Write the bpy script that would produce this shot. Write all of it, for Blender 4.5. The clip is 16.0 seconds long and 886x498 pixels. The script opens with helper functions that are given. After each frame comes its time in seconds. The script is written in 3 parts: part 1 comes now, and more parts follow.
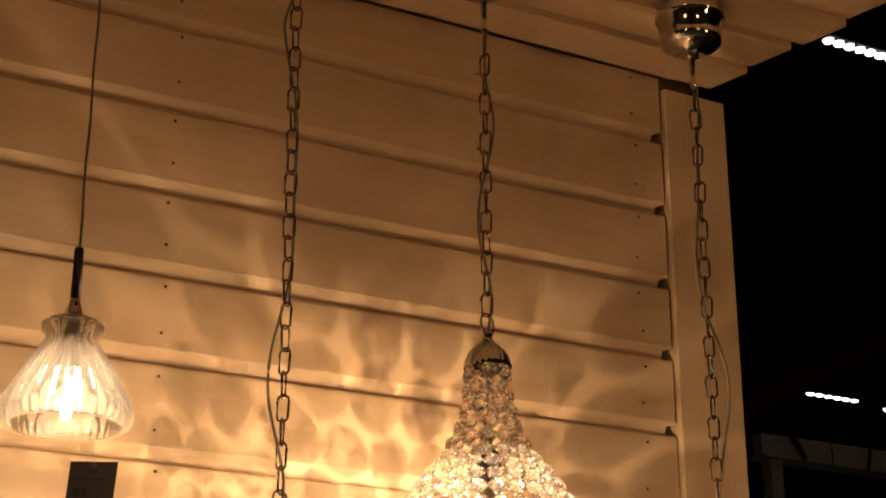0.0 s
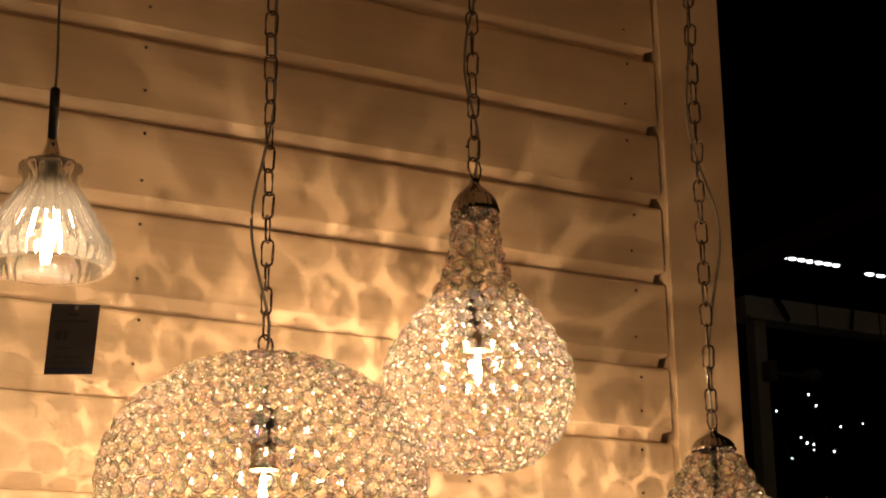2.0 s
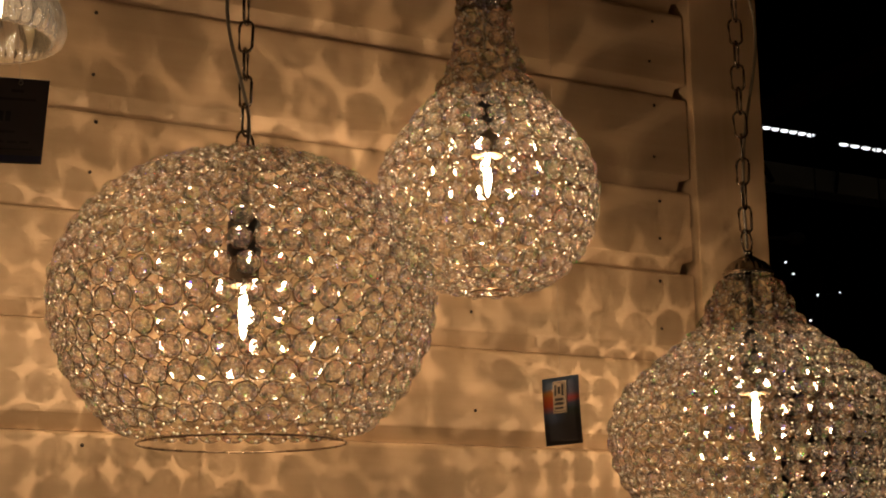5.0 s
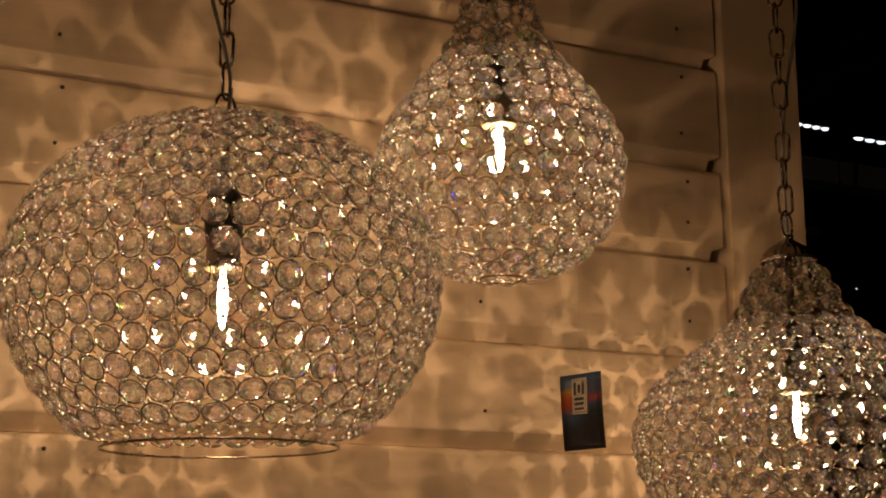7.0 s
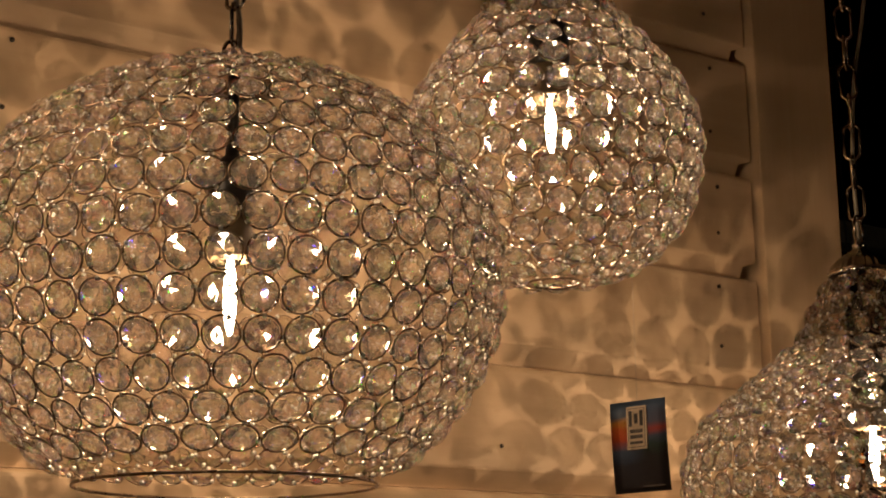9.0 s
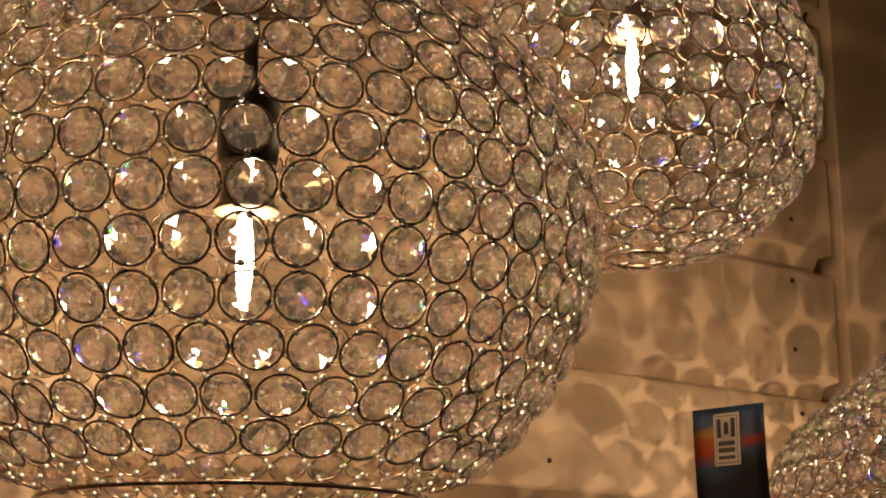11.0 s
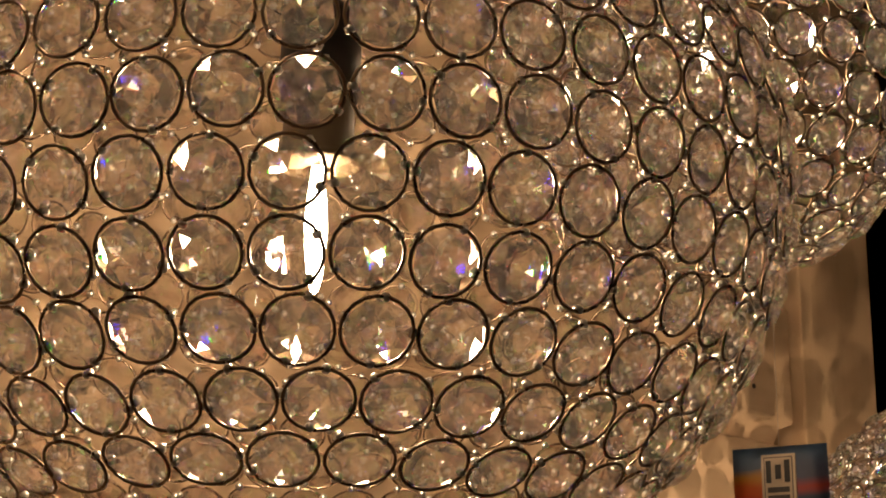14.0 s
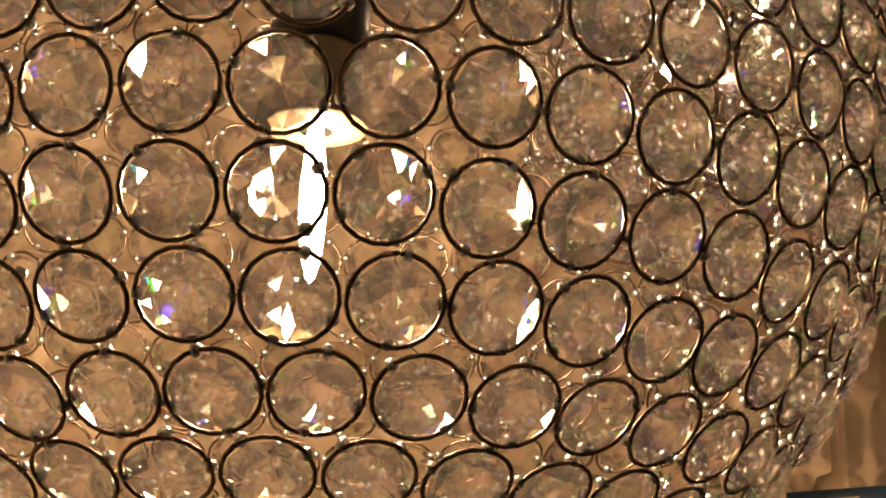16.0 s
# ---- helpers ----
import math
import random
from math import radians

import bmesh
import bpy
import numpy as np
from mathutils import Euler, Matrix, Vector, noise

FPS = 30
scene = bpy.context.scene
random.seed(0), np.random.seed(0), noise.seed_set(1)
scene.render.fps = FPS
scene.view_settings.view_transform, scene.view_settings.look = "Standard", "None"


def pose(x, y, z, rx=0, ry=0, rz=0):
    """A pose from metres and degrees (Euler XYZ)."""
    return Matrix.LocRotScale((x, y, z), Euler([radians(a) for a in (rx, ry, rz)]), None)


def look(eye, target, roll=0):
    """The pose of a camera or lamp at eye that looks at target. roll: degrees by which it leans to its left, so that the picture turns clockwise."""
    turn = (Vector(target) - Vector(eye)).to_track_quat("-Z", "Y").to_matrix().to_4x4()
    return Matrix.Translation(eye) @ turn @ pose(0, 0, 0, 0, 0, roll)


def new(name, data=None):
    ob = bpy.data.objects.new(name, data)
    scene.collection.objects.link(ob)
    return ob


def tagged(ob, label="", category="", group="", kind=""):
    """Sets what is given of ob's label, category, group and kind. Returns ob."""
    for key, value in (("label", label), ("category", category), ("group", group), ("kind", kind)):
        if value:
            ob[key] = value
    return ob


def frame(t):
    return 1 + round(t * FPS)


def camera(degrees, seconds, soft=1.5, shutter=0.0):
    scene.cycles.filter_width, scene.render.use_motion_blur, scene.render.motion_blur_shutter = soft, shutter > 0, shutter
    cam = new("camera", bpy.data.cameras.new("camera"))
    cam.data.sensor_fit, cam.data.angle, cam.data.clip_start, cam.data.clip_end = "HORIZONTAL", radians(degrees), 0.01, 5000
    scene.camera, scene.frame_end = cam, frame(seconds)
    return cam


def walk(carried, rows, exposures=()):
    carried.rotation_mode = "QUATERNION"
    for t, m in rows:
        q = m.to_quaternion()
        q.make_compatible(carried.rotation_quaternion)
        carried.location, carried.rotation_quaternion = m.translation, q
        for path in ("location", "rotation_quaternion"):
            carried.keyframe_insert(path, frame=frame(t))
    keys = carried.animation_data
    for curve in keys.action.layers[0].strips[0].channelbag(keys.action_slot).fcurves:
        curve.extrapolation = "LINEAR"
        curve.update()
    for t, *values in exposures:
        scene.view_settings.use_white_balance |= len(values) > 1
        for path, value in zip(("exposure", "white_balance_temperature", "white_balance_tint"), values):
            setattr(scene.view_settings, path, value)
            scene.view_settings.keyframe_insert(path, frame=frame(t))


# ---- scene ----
# ---- camera ----
cam = camera(30.36, 16.0, soft=1.9)
walk(cam, [
    (0, look((-1.4910, -1.9609, 1.4280), (-1.0418, -1.1373, 1.7744), -0.03)),
    (0.5, look((-1.4859, -1.9609, 1.4276), (-1.0344, -1.1325, 1.7590), -0.04)),
    (1, look((-1.4831, -1.9557, 1.4239), (-1.0270, -1.1227, 1.7371), -0.13)),
    (1.5, look((-1.4794, -1.9407, 1.4155), (-1.0169, -1.1041, 1.7093), -0.32)),
    (2, look((-1.4731, -1.9155, 1.4052), (-1.0029, -1.0762, 1.6779), -0.67)),
    (2.5, look((-1.4751, -1.8795, 1.4017), (-0.9928, -1.0411, 1.6556), -0.85)),
    (3, look((-1.4768, -1.8360, 1.3946), (-0.9810, -1.0002, 1.6303), -1.07)),
    (3.5, look((-1.4755, -1.7886, 1.3893), (-0.9678, -0.9563, 1.6117), -1.20)),
    (4, look((-1.4643, -1.7357, 1.3874), (-0.9480, -0.9057, 1.5980), -1.28)),
    (4.5, look((-1.4304, -1.6987, 1.3850), (-0.9193, -0.8637, 1.5889), -1.03)),
    (5, look((-1.3839, -1.6535, 1.3803), (-0.8839, -0.8116, 1.5835), -0.89)),
    (7.5, look((-1.2857, -1.4228, 1.4094), (-0.7891, -0.5784, 1.6105), -0.64)),
    (8, look((-1.2937, -1.3320, 1.4132), (-0.7670, -0.5075, 1.6198), -1.10)),
    (10.5, look((-1.1815, -1.0108, 1.4359), (-0.6027, -0.2321, 1.6778), -0.30)),
    (11, look((-1.1714, -0.9573, 1.4410), (-0.5937, -0.1778, 1.6830), 0.06)),
    (11.5, look((-1.1741, -0.9171, 1.4482), (-0.5887, -0.1430, 1.6891), 0.88)),
    (12, look((-1.1852, -0.8519, 1.4566), (-0.5632, -0.1093, 1.7051), 0.88)),
    (12.5, look((-1.1907, -0.8068, 1.4570), (-0.5445, -0.0894, 1.7174), 0.58)),
    (13, look((-1.1976, -0.7586, 1.4605), (-0.5179, -0.0738, 1.7232), 0.52)),
    (13.5, look((-1.1890, -0.7238, 1.4603), (-0.4977, -0.0526, 1.7277), 0.41)),
    (14, look((-1.1794, -0.6889, 1.4639), (-0.4730, -0.0326, 1.7288), 0.49)),
    (14.5, look((-1.1598, -0.6639, 1.4667), (-0.4537, -0.0076, 1.7327), 0.43)),
    (15, look((-1.1385, -0.6427, 1.4707), (-0.4352, 0.0160, 1.7379), 0.66)),
    (15.5, look((-1.1183, -0.6266, 1.4738), (-0.4192, 0.0351, 1.7448), 0.93)),
    (16, look((-1.0983, -0.5991, 1.4705), (-0.3961, 0.0466, 1.7708), 1.02)),
], exposures=[(0, 0.99, 6700, 11), (1, 0.87, 6650, 10), (2, 0.42, 6500, 10), (3, -0.21, 6420, 10), (5, -1.06, 6560, 10), (8, -1.23, 6300, 10), (11, -1.06, 6050, 9), (12.5, -1.21, 6050, 9), (13.5, -1.28, 6050, 9), (16, -1.03, 6100, 9)])

# ---- world and lamps ----
world = bpy.data.worlds.new("night")
scene.world = world
world.use_nodes = True
world.node_tree.nodes["Background"].inputs[0].default_value = (1.0, 0.72, 0.45, 1)
world.node_tree.nodes["Background"].inputs[1].default_value = 0.004
WARM = (1.0, 0.65, 0.37)
GLOBE, TEAR, ONION, BELL = (-0.7640, -0.2350), (-0.4855, -0.2356), (-0.1282, -0.2323), (-1.038, -0.300)


def bulb_light(x, y, z, watts, color=WARM):
    data = bpy.data.lights.new("bulb_light", "POINT")
    data.energy, data.color, data.shadow_soft_size = watts, color, 0.0021
    new("bulb_light", data).location = (x, y, z)


bulb_light(*GLOBE, 1.637, 4.0)
bulb_light(*TEAR, 1.804, 3.8)
bulb_light(*ONION, 1.572, 3.4)
bulb_light(*BELL, 1.870, 2.7)
bulb_light(1.886, 1.495, 1.831, 2.5, (1.0, 0.5, 0.2))


# ---- materials ----
def material(name, color, rough=0.6, metal=0.0):
    m = bpy.data.materials.new(name)
    m.use_nodes = True
    b = m.node_tree.nodes["Principled BSDF"]
    b.inputs["Base Color"].default_value = (*color, 1)
    b.inputs["Roughness"].default_value, b.inputs["Metallic"].default_value = rough, metal
    return m, m.node_tree, b


def mapped(tree, scale, coords="Object"):
    tc, mp = tree.nodes.new("ShaderNodeTexCoord"), tree.nodes.new("ShaderNodeMapping")
    mp.inputs["Scale"].default_value = scale
    tree.links.new(tc.outputs[coords], mp.inputs["Vector"])
    return mp.outputs["Vector"]


def noise_node(tree, vector, scale, detail=4.0, rough=0.55, distort=0.0):
    n = tree.nodes.new("ShaderNodeTexNoise")
    n.inputs["Scale"].default_value, n.inputs["Detail"].default_value = scale, detail
    n.inputs["Roughness"].default_value, n.inputs["Distortion"].default_value = rough, distort
    tree.links.new(vector, n.inputs["Vector"])
    return n.outputs["Fac"]


def ramp(tree, fac, stops):
    r = tree.nodes.new("ShaderNodeValToRGB")
    e = r.color_ramp.elements
    while len(e) < len(stops):
        e.new(0.5)
    for k, (p, c) in zip(e, stops):
        k.position, k.color = p, (*c, 1)
    tree.links.new(fac, r.inputs["Fac"])
    return r.outputs["Color"]


def mix_color(tree, a, b, fac, mode="MIX"):
    n = tree.nodes.new("ShaderNodeMix")
    n.data_type, n.blend_type = "RGBA", mode
    for s, v in ((n.inputs["Factor"], fac), (n.inputs["A"], a), (n.inputs["B"], b)):
        if isinstance(v, (int, float)):
            s.default_value = v
        elif isinstance(v, tuple):
            s.default_value = (*v, 1)
        else:
            tree.links.new(v, s)
    return n.outputs["Result"]


def bump(tree, bsdf, height, strength, distance):
    n = tree.nodes.new("ShaderNodeBump")
    n.inputs["Strength"].default_value, n.inputs["Distance"].default_value = strength, distance
    tree.links.new(height, n.inputs["Height"])
    tree.links.new(n.outputs["Normal"], bsdf.inputs["Normal"])


def wood(name, pale, dark, along="x"):
    """Bare sawn spruce: fine streaks along the board, broad tone changes and faint blotches."""
    m, t, b = material(name, pale, 0.62)
    fine_scale = {"x": (2.5, 60, 60), "z": (60, 60, 2.5)}[along]
    wide_scale = {"x": (0.7, 9, 9), "z": (9, 9, 0.7)}[along]
    info = t.nodes.new("ShaderNodeObjectInfo")
    shift = t.nodes.new("ShaderNodeVectorMath")
    shift.operation = "ADD"
    tc = t.nodes.new("ShaderNodeTexCoord")
    t.links.new(tc.outputs["Object"], shift.inputs[0])
    mul = t.nodes.new("ShaderNodeMath")
    mul.operation = "MULTIPLY"
    mul.inputs[1].default_value = 37.0
    t.links.new(info.outputs["Random"], mul.inputs[0])
    t.links.new(mul.outputs[0], shift.inputs[1])

    def scaled(s):
        mp = t.nodes.new("ShaderNodeMapping")
        mp.inputs["Scale"].default_value = s
        t.links.new(shift.outputs[0], mp.inputs["Vector"])
        return mp.outputs["Vector"]

    streak = noise_node(t, scaled(fine_scale), 2.0, 5, 0.6, 0.4)
    wide = noise_node(t, scaled(wide_scale), 1.0, 4, 0.6, 1.2)
    blotch = noise_node(t, scaled((5, 5, 5)), 1.0, 3, 0.5)
    c1 = ramp(t, wide, [(0.3, dark), (0.7, pale)])
    c2 = mix_color(t, c1, ramp(t, streak, [(0.3, tuple(v * 0.78 for v in dark)), (0.62, pale)]), 0.16)
    c3 = mix_color(t, c2, ramp(t, blotch, [(0.35, (0.86, 0.84, 0.80)), (0.65, (1.0, 1.0, 1.0))]), 0.7, "MULTIPLY")
    tone = t.nodes.new("ShaderNodeHueSaturation")
    mr = t.nodes.new("ShaderNodeMapRange")
    mr.inputs["To Min"].default_value, mr.inputs["To Max"].default_value = 0.9, 1.08
    t.links.new(info.outputs["Random"], mr.inputs["Value"])
    t.links.new(mr.outputs["Result"], tone.inputs["Value"])
    t.links.new(c3, tone.inputs["Color"])
    t.links.new(tone.outputs["Color"], b.inputs["Base Color"])
    bump(t, b, streak, 0.15, 0.0008)
    return m


WOOD = wood("bare_spruce", (0.60, 0.44, 0.285), (0.52, 0.365, 0.22))
WOOD_POST = wood("bare_spruce_upright", (0.58, 0.43, 0.28), (0.51, 0.36, 0.22), "z")
NAIL, _, _ = material("nail_steel", (0.05, 0.035, 0.025), 0.5, 0.6)


def metal(name, color, rough, wear=0.06):
    m, t, b = material(name, color, rough, 1.0)
    n = noise_node(t, mapped(t, (1, 1, 1)), 90, 3)
    r = t.nodes.new("ShaderNodeMapRange")
    r.inputs["To Min"].default_value, r.inputs["To Max"].default_value = max(0.02, rough - wear), rough + wear
    t.links.new(n, r.inputs["Value"])
    t.links.new(r.outputs["Result"], b.inputs["Roughness"])
    return m


CHROME = metal("polished_chrome", (0.62, 0.60, 0.57), 0.07)
CHAIN_METAL = metal("dulled_chrome_chain", (0.34, 0.28, 0.23), 0.16)
RING_METAL = metal("dark_nickel_wire", (0.29, 0.205, 0.14), 0.28)
SOLDER = metal("bright_solder", (0.96, 0.94, 0.90), 0.34, 0.05)
BLACK, _, _ = material("black_plastic", (0.012, 0.011, 0.010), 0.35)
CREAM, _, _ = material("beige_lampholder", (0.13, 0.095, 0.055), 0.45)
THREAD, _, _ = material("clear_nylon_thread", (0.35, 0.30, 0.24), 0.3)
CORD, _, _ = material("grey_clear_cord", (0.15, 0.125, 0.095), 0.35)


def glassy(name, clear, tint, ior=1.52, rough=0.0, haze=0.0):
    """Clear cut glass: refraction and gloss, with part of the light passing straight through."""
    m = bpy.data.materials.new(name)
    m.use_nodes = True
    t = m.node_tree
    t.nodes.clear()
    out, mix = t.nodes.new("ShaderNodeOutputMaterial"), t.nodes.new("ShaderNodeMixShader")
    g, c = t.nodes.new("ShaderNodeBsdfGlass"), t.nodes.new("ShaderNodeBsdfTransparent")
    g.inputs["Color"].default_value, g.inputs["IOR"].default_value, g.inputs["Roughness"].default_value = (*tint, 1), ior, rough
    c.inputs["Color"].default_value = (*tint, 1)
    mix.inputs[0].default_value = clear
    t.links.new(g.outputs[0], mix.inputs[1])
    t.links.new(c.outputs[0], mix.inputs[2])
    veil, soft_glow = t.nodes.new("ShaderNodeMixShader"), t.nodes.new("ShaderNodeBsdfTranslucent")
    veil.inputs[0].default_value = haze
    soft_glow.inputs["Color"].default_value = (*tint, 1)
    t.links.new(mix.outputs[0], veil.inputs[1])
    t.links.new(soft_glow.outputs[0], veil.inputs[2])
    t.links.new(veil.outputs[0], out.inputs["Surface"])
    return m


def crystal_glass(name, clear):
    """Lead crystal: refraction with a little dispersion, and part of the light passing straight."""
    m = bpy.data.materials.new(name)
    m.use_nodes = True
    t = m.node_tree
    t.nodes.clear()
    out, mix = t.nodes.new("ShaderNodeOutputMaterial"), t.nodes.new("ShaderNodeMixShader")
    last = None
    for color, ior in (((0.10, 0, 0), 1.55), ((0, 0.10, 0), 1.60), ((0, 0, 0.10), 1.68), ((0.885, 0.88, 0.87), 1.56)):
        g = t.nodes.new("ShaderNodeBsdfGlass")
        g.inputs["Color"].default_value, g.inputs["IOR"].default_value, g.inputs["Roughness"].default_value = (*color, 1), ior, 0.0
        if last is None:
            last = g.outputs[0]
        else:
            add = t.nodes.new("ShaderNodeAddShader")
            t.links.new(last, add.inputs[0])
            t.links.new(g.outputs[0], add.inputs[1])
            last = add.outputs[0]
    c = t.nodes.new("ShaderNodeBsdfTransparent")
    c.inputs["Color"].default_value = (0.97, 0.96, 0.95, 1)
    info, geo = t.nodes.new("ShaderNodeObjectInfo"), t.nodes.new("ShaderNodeNewGeometry")
    both, part_of, span = t.nodes.new("ShaderNodeMath"), t.nodes.new("ShaderNodeMath"), t.nodes.new("ShaderNodeMapRange")
    part_of.operation = "FRACT"
    t.links.new(info.outputs["Random"], both.inputs[0])
    t.links.new(geo.outputs["Random Per Island"], both.inputs[1])
    t.links.new(both.outputs[0], part_of.inputs[0])
    t.links.new(part_of.outputs[0], span.inputs["Value"])
    span.inputs["To Min"].default_value, span.inputs["To Max"].default_value = clear - 0.12, clear + 0.12
    facet, spread, share = t.nodes.new("ShaderNodeTexWhiteNoise"), t.nodes.new("ShaderNodeMapRange"), t.nodes.new("ShaderNodeMath")
    t.links.new(geo.outputs["True Normal"], facet.inputs["Vector"])
    t.links.new(facet.outputs["Value"], spread.inputs["Value"])
    spread.inputs["To Min"].default_value, spread.inputs["To Max"].default_value = -0.34, 0.34
    share.use_clamp = True
    t.links.new(span.outputs["Result"], share.inputs[0])
    t.links.new(spread.outputs["Result"], share.inputs[1])
    t.links.new(share.outputs[0], mix.inputs[0])
    t.links.new(last, mix.inputs[1])
    t.links.new(c.outputs[0], mix.inputs[2])
    veil, soft_glow = t.nodes.new("ShaderNodeMixShader"), t.nodes.new("ShaderNodeBsdfTranslucent")
    veil.inputs[0].default_value = 0.012
    soft_glow.inputs["Color"].default_value = (0.95, 0.95, 0.95, 1)
    t.links.new(mix.outputs[0], veil.inputs[1])
    t.links.new(soft_glow.outputs[0], veil.inputs[2])
    t.links.new(veil.outputs[0], out.inputs["Surface"])
    return m


CRYSTAL = crystal_glass("cut_crystal", 0.50)
BELL_GLASS = glassy("pressed_clear_glass", 0.34, (0.99, 0.99, 0.98), 1.5, 0.0, 0.013)


def glowing(name, color, strength):
    m = bpy.data.materials.new(name)
    m.use_nodes = True
    t = m.node_tree
    t.nodes.clear()
    out, e = t.nodes.new("ShaderNodeOutputMaterial"), t.nodes.new("ShaderNodeEmission")
    e.inputs["Color"].default_value, e.inputs["Strength"].default_value = (*color, 1), strength
    t.links.new(e.outputs[0], out.inputs["Surface"])
    return m


BULB = glowing("lit_bulb", (1.0, 0.76, 0.46), 170.0)
LED = glowing("led_diode", (0.92, 0.96, 1.0), 4.0)
EMBER = glowing("dim_amber_bulb", (1.0, 0.55, 0.2), 4.0)
SPARK = glowing("fairy_light", (0.95, 0.97, 1.0), 5.0)
# near-black base colour puts the darkness of the unlit hall into its surfaces
HALL, ht, hb = material("near_black_hall", (0.018, 0.014, 0.011), 0.8)
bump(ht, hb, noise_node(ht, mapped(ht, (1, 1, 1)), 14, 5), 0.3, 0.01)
FLOOR, ft, fb = material("dark_floor", (0.10, 0.09, 0.08), 0.45)
ft.links.new(ramp(ft, noise_node(ft, mapped(ft, (1, 1, 1)), 3, 5), [(0.3, (0.07, 0.065, 0.06)), (0.7, (0.13, 0.12, 0.11))]), fb.inputs["Base Color"])
STEEL_PAINT, st, sb = material("greenish_white_painted_steel", (0.42, 0.44, 0.38), 0.5)
st.links.new(ramp(st, noise_node(st, mapped(st, (1, 1, 1)), 6, 4), [(0.3, (0.55, 0.57, 0.50)), (0.7, (0.66, 0.67, 0.60))]), sb.inputs["Base Color"])
DULL, _, _ = material("dull_grey_lacquer", (0.20, 0.19, 0.17), 0.5)
RUST, _, _ = material("red_brown_painted_steel", (0.16, 0.06, 0.03), 0.6)


# ---- mesh helpers ----
def part(name, bm, mat, parent=None, label="", smooth=True):
    me = bpy.data.meshes.new(name)
    bm.to_mesh(me)
    bm.free()
    me.materials.append(mat)
    if smooth:
        me.shade_smooth()
    ob = new(name, me)
    ob.parent = parent
    return tagged(ob, label) if label else ob


def empty(name, place, label, category, group="", kind=""):
    ob = new(name)
    ob.empty_display_size = 0.05
    ob.location = place
    return tagged(ob, label, category, group, kind)


def box(bm, a, b, bevel=0.0):
    r = bmesh.ops.create_cube(bm, size=1.0)
    lo, hi = Vector(a), Vector(b)
    for v in r["verts"]:
        v.co = Vector([lo[i] + (v.co[i] + 0.5) * (hi[i] - lo[i]) for i in range(3)])
    if bevel:
        es = list({e for v in r["verts"] for e in v.link_edges})
        bmesh.ops.bevel(bm, geom=es, offset=bevel, segments=2, affect="EDGES", profile=0.6)
    return bm


def lathe(profile, steps=32, wobble=None, bm=None):
    """A turned form round z from rows of (radius, height)."""
    bm = bm or bmesh.new()
    rows = []
    for r, z in profile:
        ring = []
        for k in range(steps):
            a = 2 * math.pi * k / steps
            rr = r if wobble is None else r * wobble(a, z)
            ring.append(bm.verts.new((rr * math.cos(a), rr * math.sin(a), z)))
        rows.append(ring)
    for p, q in zip(rows, rows[1:]):
        for k in range(steps):
            n = (k + 1) % steps
            bm.faces.new((p[k], p[n], q[n], q[k]))
    return bm


def cap(bm, ring_index, steps, flip=False):
    bm.verts.ensure_lookup_table()
    vs = [bm.verts[ring_index * steps + k] for k in range(steps)]
    bm.faces.new(vs[::-1] if flip else vs)


def tube(points, radius, sides=6, closed=False, bm=None):
    bm = bm or bmesh.new()
    pts = [Vector(p) for p in points]
    n = len(pts)
    rings, up = [], Vector((0, 0, 1))
    for i, p in enumerate(pts):
        a = pts[(i - 1) % n] if closed or i else p
        b = pts[(i + 1) % n] if closed or i < n - 1 else p
        d = (b - a).normalized()
        s = d.cross(up)
        if s.length < 0.05:
            s = d.cross(Vector((1, 0, 0)))
        s.normalize()
        q = s.cross(d).normalized()
        rings.append([bm.verts.new(p + radius * (math.cos(2 * math.pi * k / sides) * s + math.sin(2 * math.pi * k / sides) * q)) for k in range(sides)])
    for i in range(n if closed else n - 1):
        p, q = rings[i], rings[(i + 1) % n]
        for k in range(sides):
            m = (k + 1) % sides
            bm.faces.new((p[k], p[m], q[m], q[k]))
    return bm


def prism(outline, x0, x1, bm=None, notch=0.0):
    """A bar along x with the outline (y, z). notch: how far the back of its end is cut short."""
    bm = bm or bmesh.new()
    a = [bm.verts.new((x0, y, z)) for y, z in outline]
    b = [bm.verts.new((x1 - (notch if y > 0.003 else 0.0), y, z)) for y, z in outline]
    n = len(outline)
    for k in range(n):
        m = (k + 1) % n
        bm.faces.new((a[k], a[m], b[m], b[k]))
    bm.faces.new(a[::-1])
    bm.faces.new(b)
    bmesh.ops.recalc_face_normals(bm, faces=bm.faces)
    return bm


# ---- setting: siding wall, corner post, canopy, dark hall ----
LAPS = (2.627, 2.508, 2.382, 2.259, 2.142, 2.022, 1.893, 1.781, 1.663, 1.546)


def lap(k):
    return LAPS[k] if k < len(LAPS) else LAPS[-1] - 0.1225 * (k - len(LAPS) + 1)


